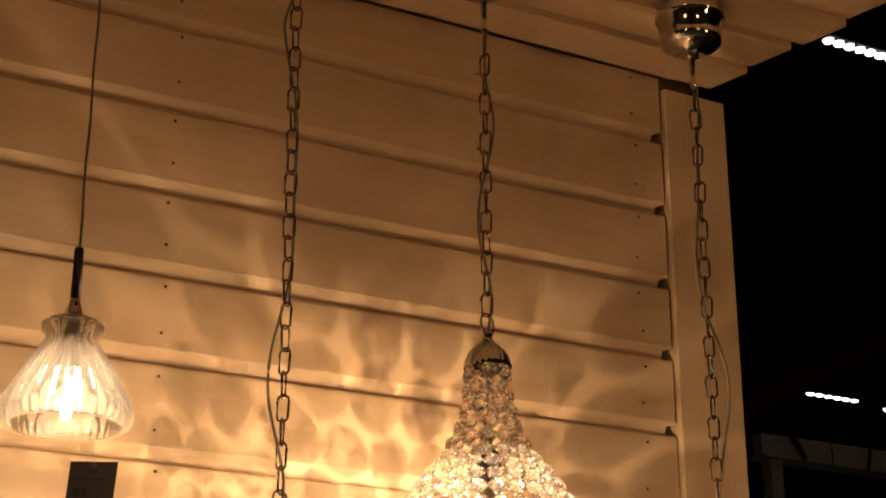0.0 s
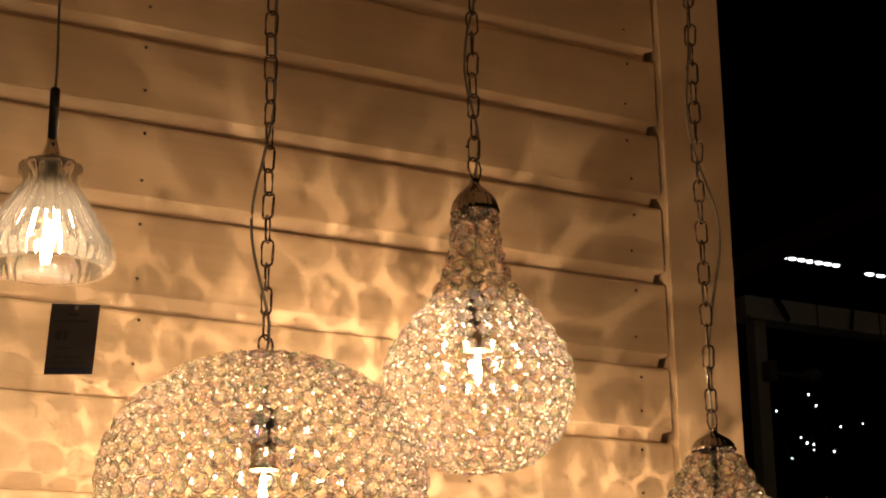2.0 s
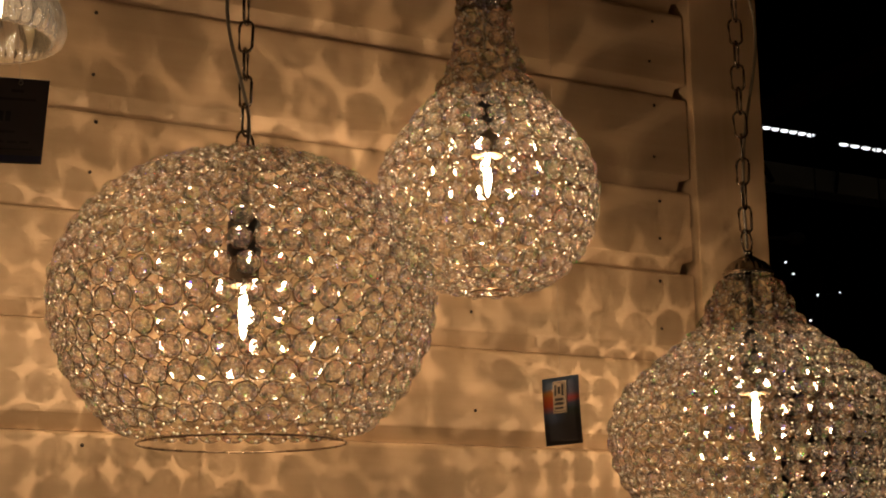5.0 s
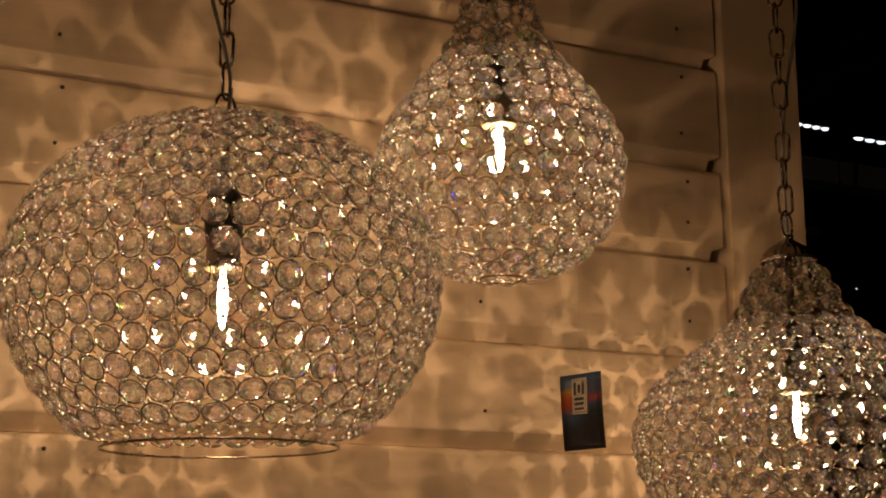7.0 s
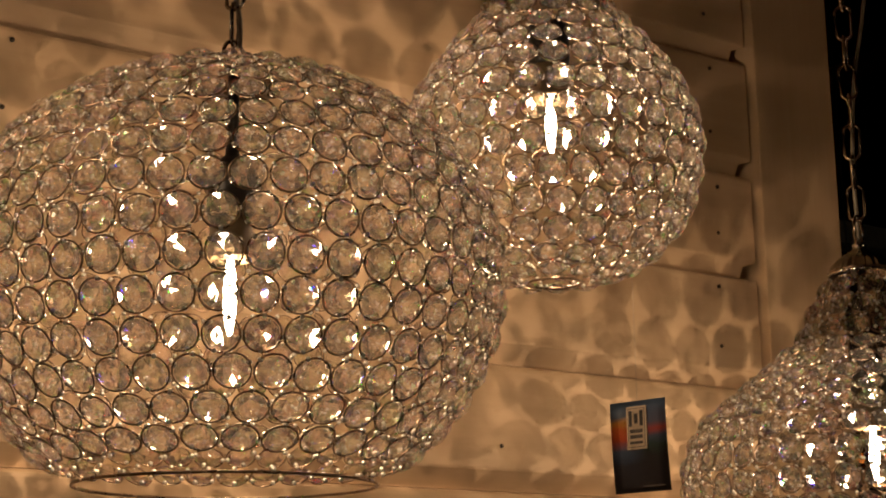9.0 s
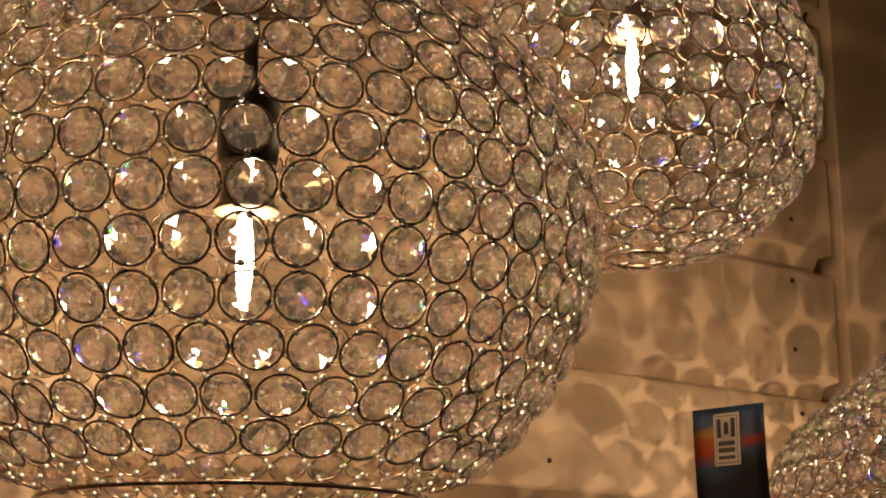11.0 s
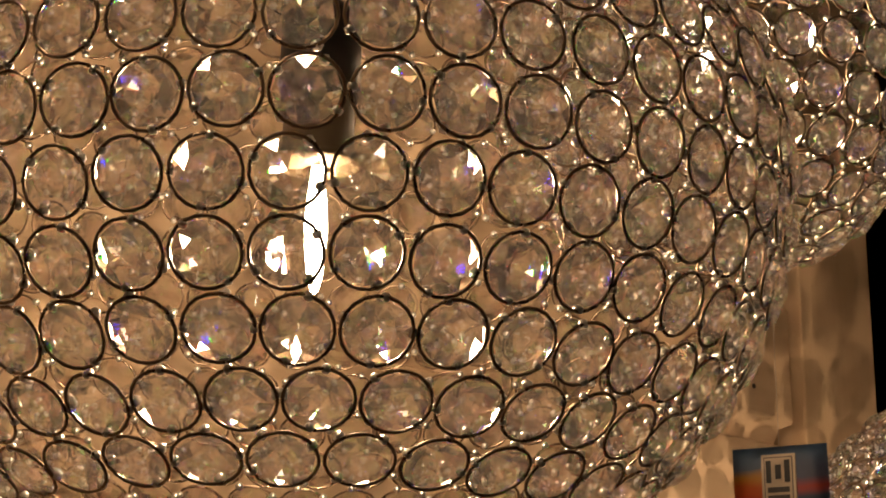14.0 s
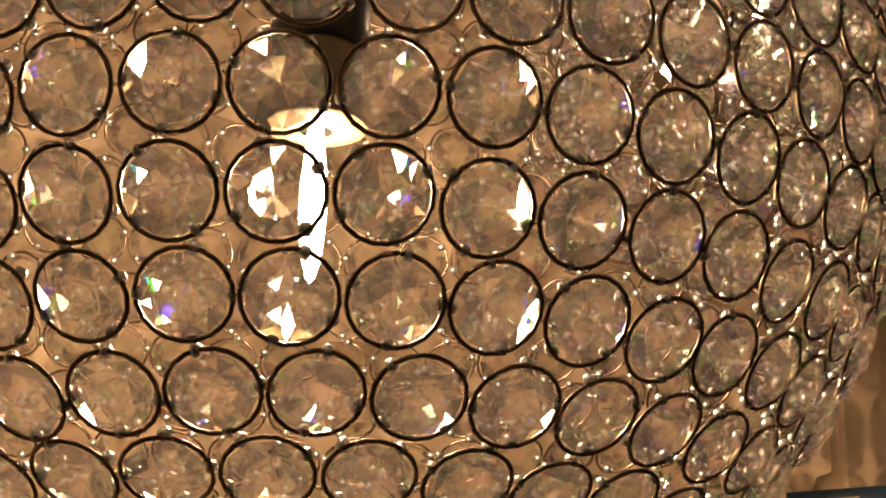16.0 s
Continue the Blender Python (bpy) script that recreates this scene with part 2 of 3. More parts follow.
wall_back = empty("wall_back", (0, 0, 0), "pale bare spruce clapboard wall behind the pendant lamps", "wall", kind="structure")
core = bmesh.new()
box(core, (-2.9, 0.019, 0.0), (-0.039, 0.09, 2.628))
part("wall_core", core, WOOD, wall_back, smooth=False)
count = 21
for k in range(count):
    hi, lo = lap(k), lap(k + 1)
    lo = max(lo, 0.02)
    lift = random.uniform(-0.0015, 0.0015)
    out = 0.029 + random.uniform(-0.001, 0.001)
    g = out * 0.62
    outline = [(0.0185, hi), (0.0092, hi), (0.0060, hi - 0.0006), (0.0025, hi - 0.0018), (0.0007, hi - 0.0038), (0.0, hi - 0.007), (-0.0006, lo + g + 0.003), (-0.0002, lo + g + 0.0008), (0.0010, lo + g - 0.0010), (0.0038, lo + g * 0.66), (0.0066, lo + g * 0.36), (0.0088, lo + g * 0.12), (0.0092, lo + 0.0006), (0.0185, lo + 0.0006)]
    board = part("siding_board", prism(outline, -2.88, -0.0175 + random.uniform(-0.0015, 0.0), None, 0.015), WOOD, wall_back, smooth=False)
nail_mesh = bmesh.new()
bmesh.ops.create_cone(nail_mesh, cap_ends=True, segments=8, radius1=0.0022, radius2=0.0019, depth=0.0016)
first_nail = None
for k in range(12):
    for x in (-0.839, -0.073, -0.36, -1.55):
        for z in (lap(k) - 0.016, lap(k + 1) + 0.041):
            if x == -0.36 and z > lap(k) - 0.05:
                continue
            p = Matrix.Translation((x + random.uniform(-0.004, 0.004), -0.0008, z + random.uniform(-0.003, 0.003))) @ Matrix.Rotation(radians(90), 4, "X")
            if first_nail is None:
                first_nail = part("nail_head", nail_mesh, NAIL, wall_back)
                first_nail.matrix_basis = p
            else:
                o = new("nail_head", first_nail.data)
                o.parent, o.matrix_basis = wall_back, p

corner = empty("corner_post", (0.06, 0.0, 0.0), "pale bare spruce corner post at the end of the clapboard wall", "post", kind="structure")
part("post_board", box(bmesh.new(), (-0.073, -0.010, 0.0), (0.048, 0.1, 2.602), 0.002), WOOD_POST, corner, smooth=False)

canopy = bmesh.new()
for k in range(8):
    y0, y1 = -0.02 - 0.0985 * k, -0.02 - 0.0985 * (k + 1)
    x1 = 0.078 + (-0.006, 0.002, 0.026, 0.030, 0.02, 0.036)[k % 6]
    prism([(y0, 2.617), (y0 - 0.004, 2.616), (y1 + 0.003, 2.6035), (y1, 2.605), (y1, 2.630), (y0, 2.630)], -2.9, x1, canopy)
box(canopy, (-2.9, -0.83, 2.6305), (0.07, 0.11, 2.668))
tagged(part("ceiling", canopy, WOOD, smooth=False), "lapped bare spruce boards of the display canopy ceiling", "ceiling", kind="structure")

tagged(part("floor", box(bmesh.new(), (-3.2, -5.2, -0.1), (10.2, 10.2, 0.0)), FLOOR, smooth=False), "dark grey sealed shop floor", "floor", kind="structure")
# box added to close the hall; its near-black colour stands in for darkness
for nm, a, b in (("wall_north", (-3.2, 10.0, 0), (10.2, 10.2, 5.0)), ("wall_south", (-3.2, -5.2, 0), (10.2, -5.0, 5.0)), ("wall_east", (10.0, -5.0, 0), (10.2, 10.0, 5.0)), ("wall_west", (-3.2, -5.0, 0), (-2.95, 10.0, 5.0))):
    tagged(part(nm, box(bmesh.new(), a, b), HALL, smooth=False), "shop hall wall, its unlit darkness put into the colour", "wall", kind="structure")
tagged(part("hall_ceiling", box(bmesh.new(), (-3.2, -5.2, 5.0), (10.2, 10.2, 5.2)), HALL, smooth=False), "shop hall ceiling, its unlit darkness put into the colour", "ceiling", kind="structure")


# ---- pendant lamps ----
def chain_link(length, width, wire):
    pts, r, h = [], width / 2 - wire, length / 2 - width / 2
    for k in range(16):
        a = 2 * math.pi * k / 16
        pts.append((r * math.cos(a), 0, r * math.sin(a) + (h if math.sin(a) >= 0 else -h)))
    return tube(pts, wire, 6, True)


LINK_PITCH = 0.0285
LINK = None


def hang(lamp, bottom, wave, seed):
    """The ceiling cup, rod, chain and cord from the canopy down to a height above the lamp's own origin."""
    global LINK
    rng = random.Random(seed)
    base = lamp.location.z
    cup = lathe([(0.051, 2.605), (0.052, 2.593), (0.050, 2.59), (0.0475, 2.588), (0.046, 2.558), (0.044, 2.551), (0.036, 2.546), (0.012, 2.544), (0.0105, 2.538), (0.010, 2.53), (0.0, 2.528)], 36)
    o = part("ceiling_cup", cup, CHROME, lamp, "polished chrome ceiling cup")
    o.location.z = -base
    rod = lathe([(0.0, 2.533), (0.0042, 2.533), (0.0038, 2.488), (0.0045, 2.483), (0.0, 2.48)], 12)
    part("stem", rod, CHROME, lamp).location.z = -base
    n = int((2.474 - bottom) / LINK_PITCH)
    step = (2.474 - bottom) / n
    for k in range(n):
        if LINK is None:
            o = part("chain_link", chain_link(0.0360, 0.0180, 0.0016), CHAIN_METAL, lamp)
            LINK = o.data
        else:
            o = new("chain_link", LINK)
            o.parent = lamp
        o.matrix_basis = Matrix.Translation((0, 0, 2.474 - step * (k + 0.5) - base)) @ Matrix.Rotation(radians(38 + 90 * (k % 2) + rng.uniform(-14, 14)), 4, "Z") @ Matrix.Rotation(radians(rng.uniform(-3, 3)), 4, "Y")
    pts = []
    for k in range(90):
        f = k / 89
        z = 2.483 + (bottom - 0.02 - 2.483) * f
        side = wave * math.sin(f * 9 + seed) * (0.6 + 0.4 * math.sin(f * 7 + 2 * seed)) * min(1, 12 * f, 12 * (1 - f))
        pts.append((side * 0.82 + 0.002, -side * 0.45 - 0.003 * math.cos(f * 21), z - base))
    part("cord", tube(pts, 0.0019, 7), CORD, lamp, "thin grey cord")


def crystal_mesh():
    """A round pointed stone: raised centre, facets to the girdle, two tiers of facets to the pointed back."""
    bm = bmesh.new()
    n, r = 10, 0.0100
    f, b = bm.verts.new((0, 0, 0.0046)), bm.verts.new((0, 0, -0.0078))

    def ring(share, z, turn):
        return [bm.verts.new((r * share * math.cos(2 * math.pi * (k + turn) / n), r * share * math.sin(2 * math.pi * (k + turn) / n), z)) for k in range(n)]

    mid, g, low = ring(0.56, 0.0034, 0.5), ring(1.0, 0.0004, 0.0), ring(0.60, -0.0042, 0.5)
    for k in range(n):
        m = (k + 1) % n
        bm.faces.new((f, mid[k - 1], mid[k]))
        bm.faces.new((mid[k], g[k], g[m]))
        bm.faces.new((mid[k - 1], g[k], mid[k]))
        bm.faces.new((low[k], g[m], g[k]))
        bm.faces.new((low[k - 1], low[k], g[k]))
        bm.faces.new((b, low[k], low[k - 1]))
    bmesh.ops.recalc_face_normals(bm, faces=bm.faces)
    me = bpy.data.meshes.new("crystal")
    bm.to_mesh(me)
    bm.free()
    me.materials.append(CRYSTAL)
    return me


def ring_mesh():
    """A wire ring with small bright solder beads."""
    pts = [(0.0108 * math.cos(2 * math.pi * k / 20), 0.0108 * math.sin(2 * math.pi * k / 20), 0) for k in range(20)]
    bm = tube(pts, 0.00063, 5, True)
    n = len(bm.faces)
    for a, z, r in ((0.1, -0.0008, 0.0018), (1.75, -0.0016, 0.0019), (3.2, -0.0008, 0.0017), (4.6, -0.0016, 0.0020)):
        bmesh.ops.create_uvsphere(bm, u_segments=6, v_segments=4, radius=r, matrix=Matrix.Translation((0.0103 * math.cos(a), 0.0103 * math.sin(a), z)))
    bm.faces.ensure_lookup_table()
    for f in bm.faces[n:]:
        f.material_index = 1
    me = bpy.data.meshes.new("wire_ring")
    bm.to_mesh(me)
    bm.free()
    me.materials.append(RING_METAL)
    me.materials.append(SOLDER)
    me.shade_smooth()
    return me


CRYSTAL_MESH, RING_MESH = crystal_mesh(), ring_mesh()
CELL = 0.0230


def joined(name, mesh, poses, parent, smooth):
    """Many alike pieces in one mesh."""
    co = np.array([v.co[:] for v in mesh.vertices])
    faces = [tuple(p.vertices) for p in mesh.polygons]
    verts, polys = [], []
    for m in poses:
        a = np.array(m)
        o = len(verts)
        verts.extend((co @ a[:3, :3].T + a[:3, 3]).tolist())
        polys.extend(tuple(i + o for i in f) for f in faces)
    me = bpy.data.meshes.new(name)
    me.from_pydata(verts, [], polys)
    for mat in mesh.materials:
        me.materials.append(mat)
    me.polygons.foreach_set("material_index", [p.material_index for p in mesh.polygons] * len(poses))
    if smooth:
        me.shade_smooth()
    ob = new(name, me)
    ob.parent = parent
    return tagged(ob, kind="stuff")


def beaded_shade(lamp, profile, start, phases, seed, facing=-0.62):
    """Rows of touching wire rings, each with a crystal, over a turned form given as (radius, height) from top to bottom.
    start: the height of one row; phases: the angle of one ring in rows counted from it, downwards positive."""
    rng = random.Random(seed)
    pts = [Vector((r, z)) for r, z in profile]
    length = [0.0]
    for a, b in zip(pts, pts[1:]):
        length.append(length[-1] + (b - a).length)

    def on(s):
        for i in range(len(pts) - 1):
            if s <= length[i + 1] or i == len(pts) - 2:
                f = (s - length[i]) / (length[i + 1] - length[i])
                d = (pts[i + 1] - pts[i]).normalized()
                return pts[i].lerp(pts[i + 1], f), d

    zs = [p.y for p in pts]
    s0 = next(length[i] + (length[i + 1] - length[i]) * (zs[i] - start) / (zs[i] - zs[i + 1]) for i in range(len(zs) - 1) if zs[i] >= start >= zs[i + 1])
    up = int((s0 - CELL * 0.5) / CELL)
    down = int((length[-1] - s0 - CELL * 0.5) / CELL)
    cells = []
    for row in range(-up, down + 1):
        p, d = on(s0 + row * CELL)
        n = max(5, int(2 * math.pi * p.x / CELL))
        a0 = phases.get(row, rng.uniform(0, 6.28))
        normal2 = Vector((-d.y, d.x)) if -d.y > 0 else Vector((d.y, -d.x))
        for k in range(n):
            a = a0 + 2 * math.pi * k / n
            lift = rng.uniform(-0.0006, 0.0006)
            place = Vector(((p.x + lift) * math.sin(a), -(p.x + lift) * math.cos(a), p.y + rng.uniform(-0.0006, 0.0006)))
            nrm = Vector((normal2.x * math.sin(a), -normal2.x * math.cos(a), normal2.y))
            nrm = (nrm + Vector([rng.uniform(-0.05, 0.05) for _ in range(3)])).normalized()
            turn = nrm.to_track_quat("Z", "Y").to_matrix().to_4x4()
            m = Matrix.Translation(place) @ turn @ Matrix.Rotation(rng.uniform(0, 6.28), 4, "Z")
            off = abs((a - facing + math.pi) % (2 * math.pi) - math.pi)
            cells.append((off, m, m @ Matrix.Rotation(rng.uniform(0, 6.28), 4, "Z")))
    cells.sort(key=lambda c: c[0])

    def rim(r, z):
        return tube([(r * math.cos(2 * math.pi * k / 48), r * math.sin(2 * math.pi * k / 48), z) for k in range(48)], 0.0011, 6, True)

    shade = part("shade", rim(*profile[-1]), RING_METAL, lamp, "shade of clear round crystals set in thin dark wire rings")
    part("top_rim", rim(*profile[0]), RING_METAL, shade)
    for off, m, mc in cells[:300]:
        o = new("wire_ring", RING_MESH)
        o.parent, o.matrix_basis = shade, m
        o = new("crystal", CRYSTAL_MESH)
        o.parent, o.matrix_basis = shade, mc
    if len(cells) > 300:
        joined("wire_lattice", RING_MESH, [c[1] for c in cells[300:]], shade, True)
        joined("crystal_field", CRYSTAL_MESH, [c[2] for c in cells[300:]], shade, False)


def candle_bulb(lamp, tip, length, radius):
    """Lit candle bulb, tip down, with cream holder ring and dark socket over it; heights from the lamp's origin."""
    prof = [(0.0, 0), (0.3, 0.03), (0.62, 0.13), (0.85, 0.32), (0.95, 0.5), (0.85, 0.7), (0.6, 0.9), (0.5, 1.0)]
    b = part("bulb", lathe([(r * radius, tip + z * length) for r, z in prof], 20), BULB, lamp, "lit warm white candle bulb")
    b.visible_shadow = False
    t = tip + length
    socket_profile = [(0.0, t + 0.028), (0.0155, t + 0.028), (0.0165, t + 0.034), (0.016, t + 0.062), (0.011, t + 0.068), (0.005, t + 0.072), (0.004, t + 0.085), (0.0, t + 0.085)]
    socket = part("socket", lathe(socket_profile, 24), BLACK, lamp, "black lamp socket")
    part("holder_ring", lathe([(0.0055, t - 0.001), (0.0165, t), (0.0172, t + 0.0015), (0.0165, t + 0.003), (0.0145, t + 0.005), (0.014, t + 0.0275), (0.0, t + 0.0275)], 28), CREAM, socket, "beige lampholder ring")


def top_cap(lamp, z, r, h, ring=0.0140):
    """Fluted chrome bell with a ring for the chain; its lower edge at height z."""
    flute = lambda a, zz: 1 + 0.025 * math.cos(24 * a) * min(1, max(0, (z + h * 0.75 - zz) / (h * 0.4)))
    prof = [(r * 1.03, z - 0.002), (r * 1.04, z), (r, z + h * 0.08), (r * 0.93, z + h * 0.25), (r * 0.75, z + h * 0.46), (r * 0.45, z + h * 0.64), (r * 0.24, z + h * 0.78), (r * 0.2, z + h * 0.86), (r * 0.25, z + h * 0.92), (r * 0.16, z + h), (0.0, z + h)]
    bell_cap = part("cap", lathe(prof, 96, flute), CHROME, lamp, "fluted polished chrome cap")
    zc = z + h + ring - 0.003
    a = radians(25)
    part("hanging_ring", tube([(ring * math.cos(t) * math.cos(a), ring * math.cos(t) * math.sin(a), zc + ring * math.sin(t)) for t in [2 * math.pi * k / 24 for k in range(24)]], 0.0015, 6, True), CHAIN_METAL, bell_cap)
    return zc + ring


GROUP = "pendant lamps hanging from the canopy"


def smooth_profile(rows, n=40):
    """A curve through rows of (radius, height), evenly refined."""
    out = []
    for i in range(len(rows) - 1):
        p0, p1, p2, p3 = rows[max(i - 1, 0)], rows[i], rows[i + 1], rows[min(i + 2, len(rows) - 1)]
        for j in range(6):
            t = j / 6
            out.append(tuple(0.5 * (2 * b + (c - a) * t + (2 * a - 5 * b + 4 * c - d) * t * t + (3 * b - a - 3 * c + d) * t ** 3) for a, b, c, d in zip(p0, p1, p2, p3)))
    return out + [rows[-1]]


# flattened globe
globe = empty("pendant_lamp", (*GLOBE, 1.6545), "large flattened globe pendant of crystals in wire rings, lit", "pendant lamp", GROUP)
prof = [(0.182 * math.sqrt(1 - (z / (0.1415 if z > 0 else 0.165)) ** 2), z) for z in [0.1375 - 0.2765 * k / 60 for k in range(61)]]
beaded_shade(globe, prof, -0.0473, {0: -0.656, 1: -0.651, 2: -0.620, -1: -0.633, -2: -0.647}, 3)
top_plate = lathe([(0.0, 0.142), (0.012, 0.1425), (0.030, 0.141), (0.044, 0.1375), (0.0445, 0.136), (0.030, 0.139), (0.0, 0.140)], 36)
part("top_plate", top_plate, RING_METAL, globe)
a = radians(20)
part("hanging_ring", tube([(0.011 * math.cos(t) * math.cos(a), 0.011 * math.cos(t) * math.sin(a), 0.153 + 0.012 * math.sin(t)) for t in [2 * math.pi * k / 24 for k in range(24)]], 0.0015, 6, True), CHAIN_METAL, globe)
candle_bulb(globe, -0.041, 0.052, 0.0048)
part("inner_stem", lathe([(0.0, 0.141), (0.004, 0.141), (0.004, 0.094), (0.0, 0.094)], 10), BLACK, globe)
hang(globe, 1.6545 + 0.162, -0.022, 1)

# teardrop
tear = empty("pendant_lamp", (*TEAR, 1.782), "teardrop pendant of crystals in wire rings with chrome cap, lit", "pendant lamp", GROUP)
prof = smooth_profile([(0.0275, 0.224), (0.029, 0.192), (0.0375, 0.150), (0.056, 0.112), (0.086, 0.075), (0.108, 0.040), (0.1155, 0.000), (0.106, -0.044), (0.089, -0.068), (0.066, -0.088), (0.042, -0.097), (0.020, -0.101)])
beaded_shade(tear, prof, 0.005, {}, 5)
hang(tear, 1.782 + top_cap(tear, 0.223, 0.0295, 0.046) - 0.002, -0.015, 2)
candle_bulb(tear, 0.002, 0.044, 0.0045)
part("inner_stem", lathe([(0.0, 0.24), (0.0018, 0.24), (0.0018, 0.125), (0.0, 0.125)], 10), THREAD, tear)

# onion
onion = empty("pendant_lamp", (*ONION, 1.560), "onion-shaped pendant of crystals in wire rings with chrome cap, lit", "pendant lamp", GROUP)
prof = smooth_profile([(0.029, 0.172), (0.034, 0.160), (0.045, 0.142), (0.060, 0.112), (0.084, 0.090), (0.116, 0.064), (0.147, 0.038), (0.164, 0.006), (0.1665, -0.020), (0.158, -0.052), (0.140, -0.084), (0.108, -0.108), (0.085, -0.116)])
beaded_shade(onion, prof, 0.0, {}, 8)
hang(onion, 1.560 + top_cap(onion, 0.171, 0.028, 0.028) - 0.002, -0.024, 5)
candle_bulb(onion, -0.014, 0.046, 0.0045)
part("inner_stem", lathe([(0.0, 0.19), (0.004, 0.19), (0.004, 0.12), (0.0, 0.12)], 10), BLACK, onion)

# pressed glass bell
bell = empty("pendant_lamp", (*BELL, 1.834), "small fluted clear glass bell pendant, lit, on a thin cord", "pendant lamp", GROUP)


def fluted(a, z):
    k = min(1, max(0, (0.118 - z) / 0.02)) * min(1, max(0, (z - 0.033) / 0.01))
    low = min(1, max(0, (0.034 - z) / 0.006))
    top = 1.0 if 0.116 < z < 0.1295 else 0.0
    return 1 + 0.11 * k * (abs(math.cos(10 * a)) - 0.5) + 0.035 * low * (abs(math.cos(20 * a)) - 0.5) + 0.05 * top * math.cos(12 * a)


outer = [(0.022, 0.130), (0.030, 0.128), (0.0325, 0.124), (0.0325, 0.119), (0.028, 0.1125), (0.0275, 0.107), (0.0355, 0.093), (0.046, 0.075), (0.057, 0.056), (0.0645, 0.043), (0.0695, 0.034), (0.070, 0.025), (0.067, 0.016), (0.0625, 0.013)]
inner = [(0.058, 0.014), (0.0605, 0.021), (0.061, 0.031), (0.055, 0.048), (0.043, 0.069), (0.031, 0.090), (0.024, 0.102), (0.020, 0.112), (0.020, 0.128), (0.022, 0.130)]
shade_bm = lathe(outer + inner, 160)
shade_bm.verts.ensure_lookup_table()
shade_bm.verts.index_update()
for v in shade_bm.verts:  # each flute is thick in the middle, like a lens
    f = fluted(math.atan2(v.co.y, v.co.x), v.co.z)
    f = f if v.index < len(outer) * 160 else 2 - f
    v.co.x, v.co.y = v.co.x * f, v.co.y * f
part("glass_shade", shade_bm, BELL_GLASS, bell, "thick fluted clear pressed glass shade")
part("cap", lathe([(0.0, 0.156), (0.0055, 0.156), (0.0065, 0.150), (0.0095, 0.140), (0.0125, 0.133), (0.023, 0.1315), (0.024, 0.1300), (0.0, 0.1295)], 32), CHROME, bell, "polished chrome cap")
part("sleeve", lathe([(0.0, 0.2135), (0.0046, 0.2135), (0.0052, 0.211), (0.0055, 0.156), (0.0, 0.156)], 16), BLACK, bell, "black plastic sleeve")
part("cord", tube([(0.0006 * math.sin(k), 0, 0.21 + (2.533 - 1.834 - 0.21) * k / 24) for k in range(25)], 0.0015, 7), CORD, bell, "thin grey cord")
part("ceiling_cup", lathe([(0.045, 0.771), (0.046, 0.76), (0.043, 0.73), (0.035, 0.715), (0.006, 0.705), (0.005, 0.692), (0.0, 0.692)], 32), CHROME, bell)
lit = part("bulb", lathe([(0.0, 0.020), (0.003, 0.021), (0.0050, 0.026), (0.0062, 0.034), (0.0056, 0.044), (0.0042, 0.054), (0.004, 0.066)], 20), BULB, bell, "lit warm white bulb")
lit.visible_shadow = False
part("holder", lathe([(0.005, 0.066), (0.0125, 0.066), (0.013, 0.07), (0.0125, 0.10), (0.006, 0.13), (0.0, 0.13)], 20), CREAM, bell, "cream lampholder")


# ---- hanging tags ----
def flat(bm, w, h, x, y, z, nx=1, nz=1, bend=0.0):
    vs = [[bm.verts.new((x + w * (i / nx - 0.5), y + bend * ((j / nz) - 1) ** 2, z + h * (j / nz - 0.5))) for i in range(nx + 1)] for j in range(nz + 1)]
    for j in range(nz):
        for i in range(nx):
            bm.faces.new((vs[j][i], vs[j][i + 1], vs[j + 1][i + 1], vs[j + 1][i]))
    return bm


PAPER, _, _ = material("grey_violet_card", (0.075, 0.060, 0.062), 0.9)
INK, _, _ = material("black_ink", (0.01, 0.01, 0.012), 0.6)
INK_BLUE, _, _ = material("dark_blue_ink", (0.015, 0.02, 0.07), 0.5)
INK_GREY, _, _ = material("grey_ink", (0.022, 0.016, 0.017), 0.6)

tag = empty("price_tag", (-1.018, -0.342, 1.768), "grey price tag with dark printed bars, hanging under the glass bell", "price tag")
tag.rotation_euler = (radians(22), radians(-7), radians(10))
part("card", box(bmesh.new(), (-0.0265, -0.0004, -0.036), (0.0265, 0.0004, 0.036), 0.0002), PAPER, tag, smooth=False)
for w, h, x, z, mat in ((0.050, 0.0055, 0.0, -0.0315, INK_BLUE), (0.0075, 0.0085, -0.0165, 0.004, INK), (0.0045, 0.0085, -0.0085, 0.004, INK), (0.0115, 0.0025, -0.002, 0.0255, INK_GREY), (0.038, 0.002, -0.004, 0.0185, INK_GREY),
                        (0.018, 0.0022, -0.010, -0.009, INK_GREY), (0.0085, 0.002, -0.0145, -0.0175, INK_GREY), (0.0085, 0.002, -0.003, -0.0175, INK_GREY), (0.0085, 0.002, 0.0085, -0.0175, INK_GREY), (0.036, 0.0012, -0.002, -0.0235, INK_GREY)):
    part("printed_bar", flat(bmesh.new(), w, h, x, -0.0009, z), mat, tag, smooth=False)
part("hole_ring", tube([(0.0018 * math.cos(2 * math.pi * k / 12), -0.0009, 0.0325 + 0.0018 * math.sin(2 * math.pi * k / 12)) for k in range(12)], 0.0005, 4, True), THREAD, tag)
part("thread", tube([(0.0, 0.0, 0.0335), (-0.004, 0.004, 0.07), (-0.012, 0.008, 0.10)], 0.00025, 4), THREAD, tag)

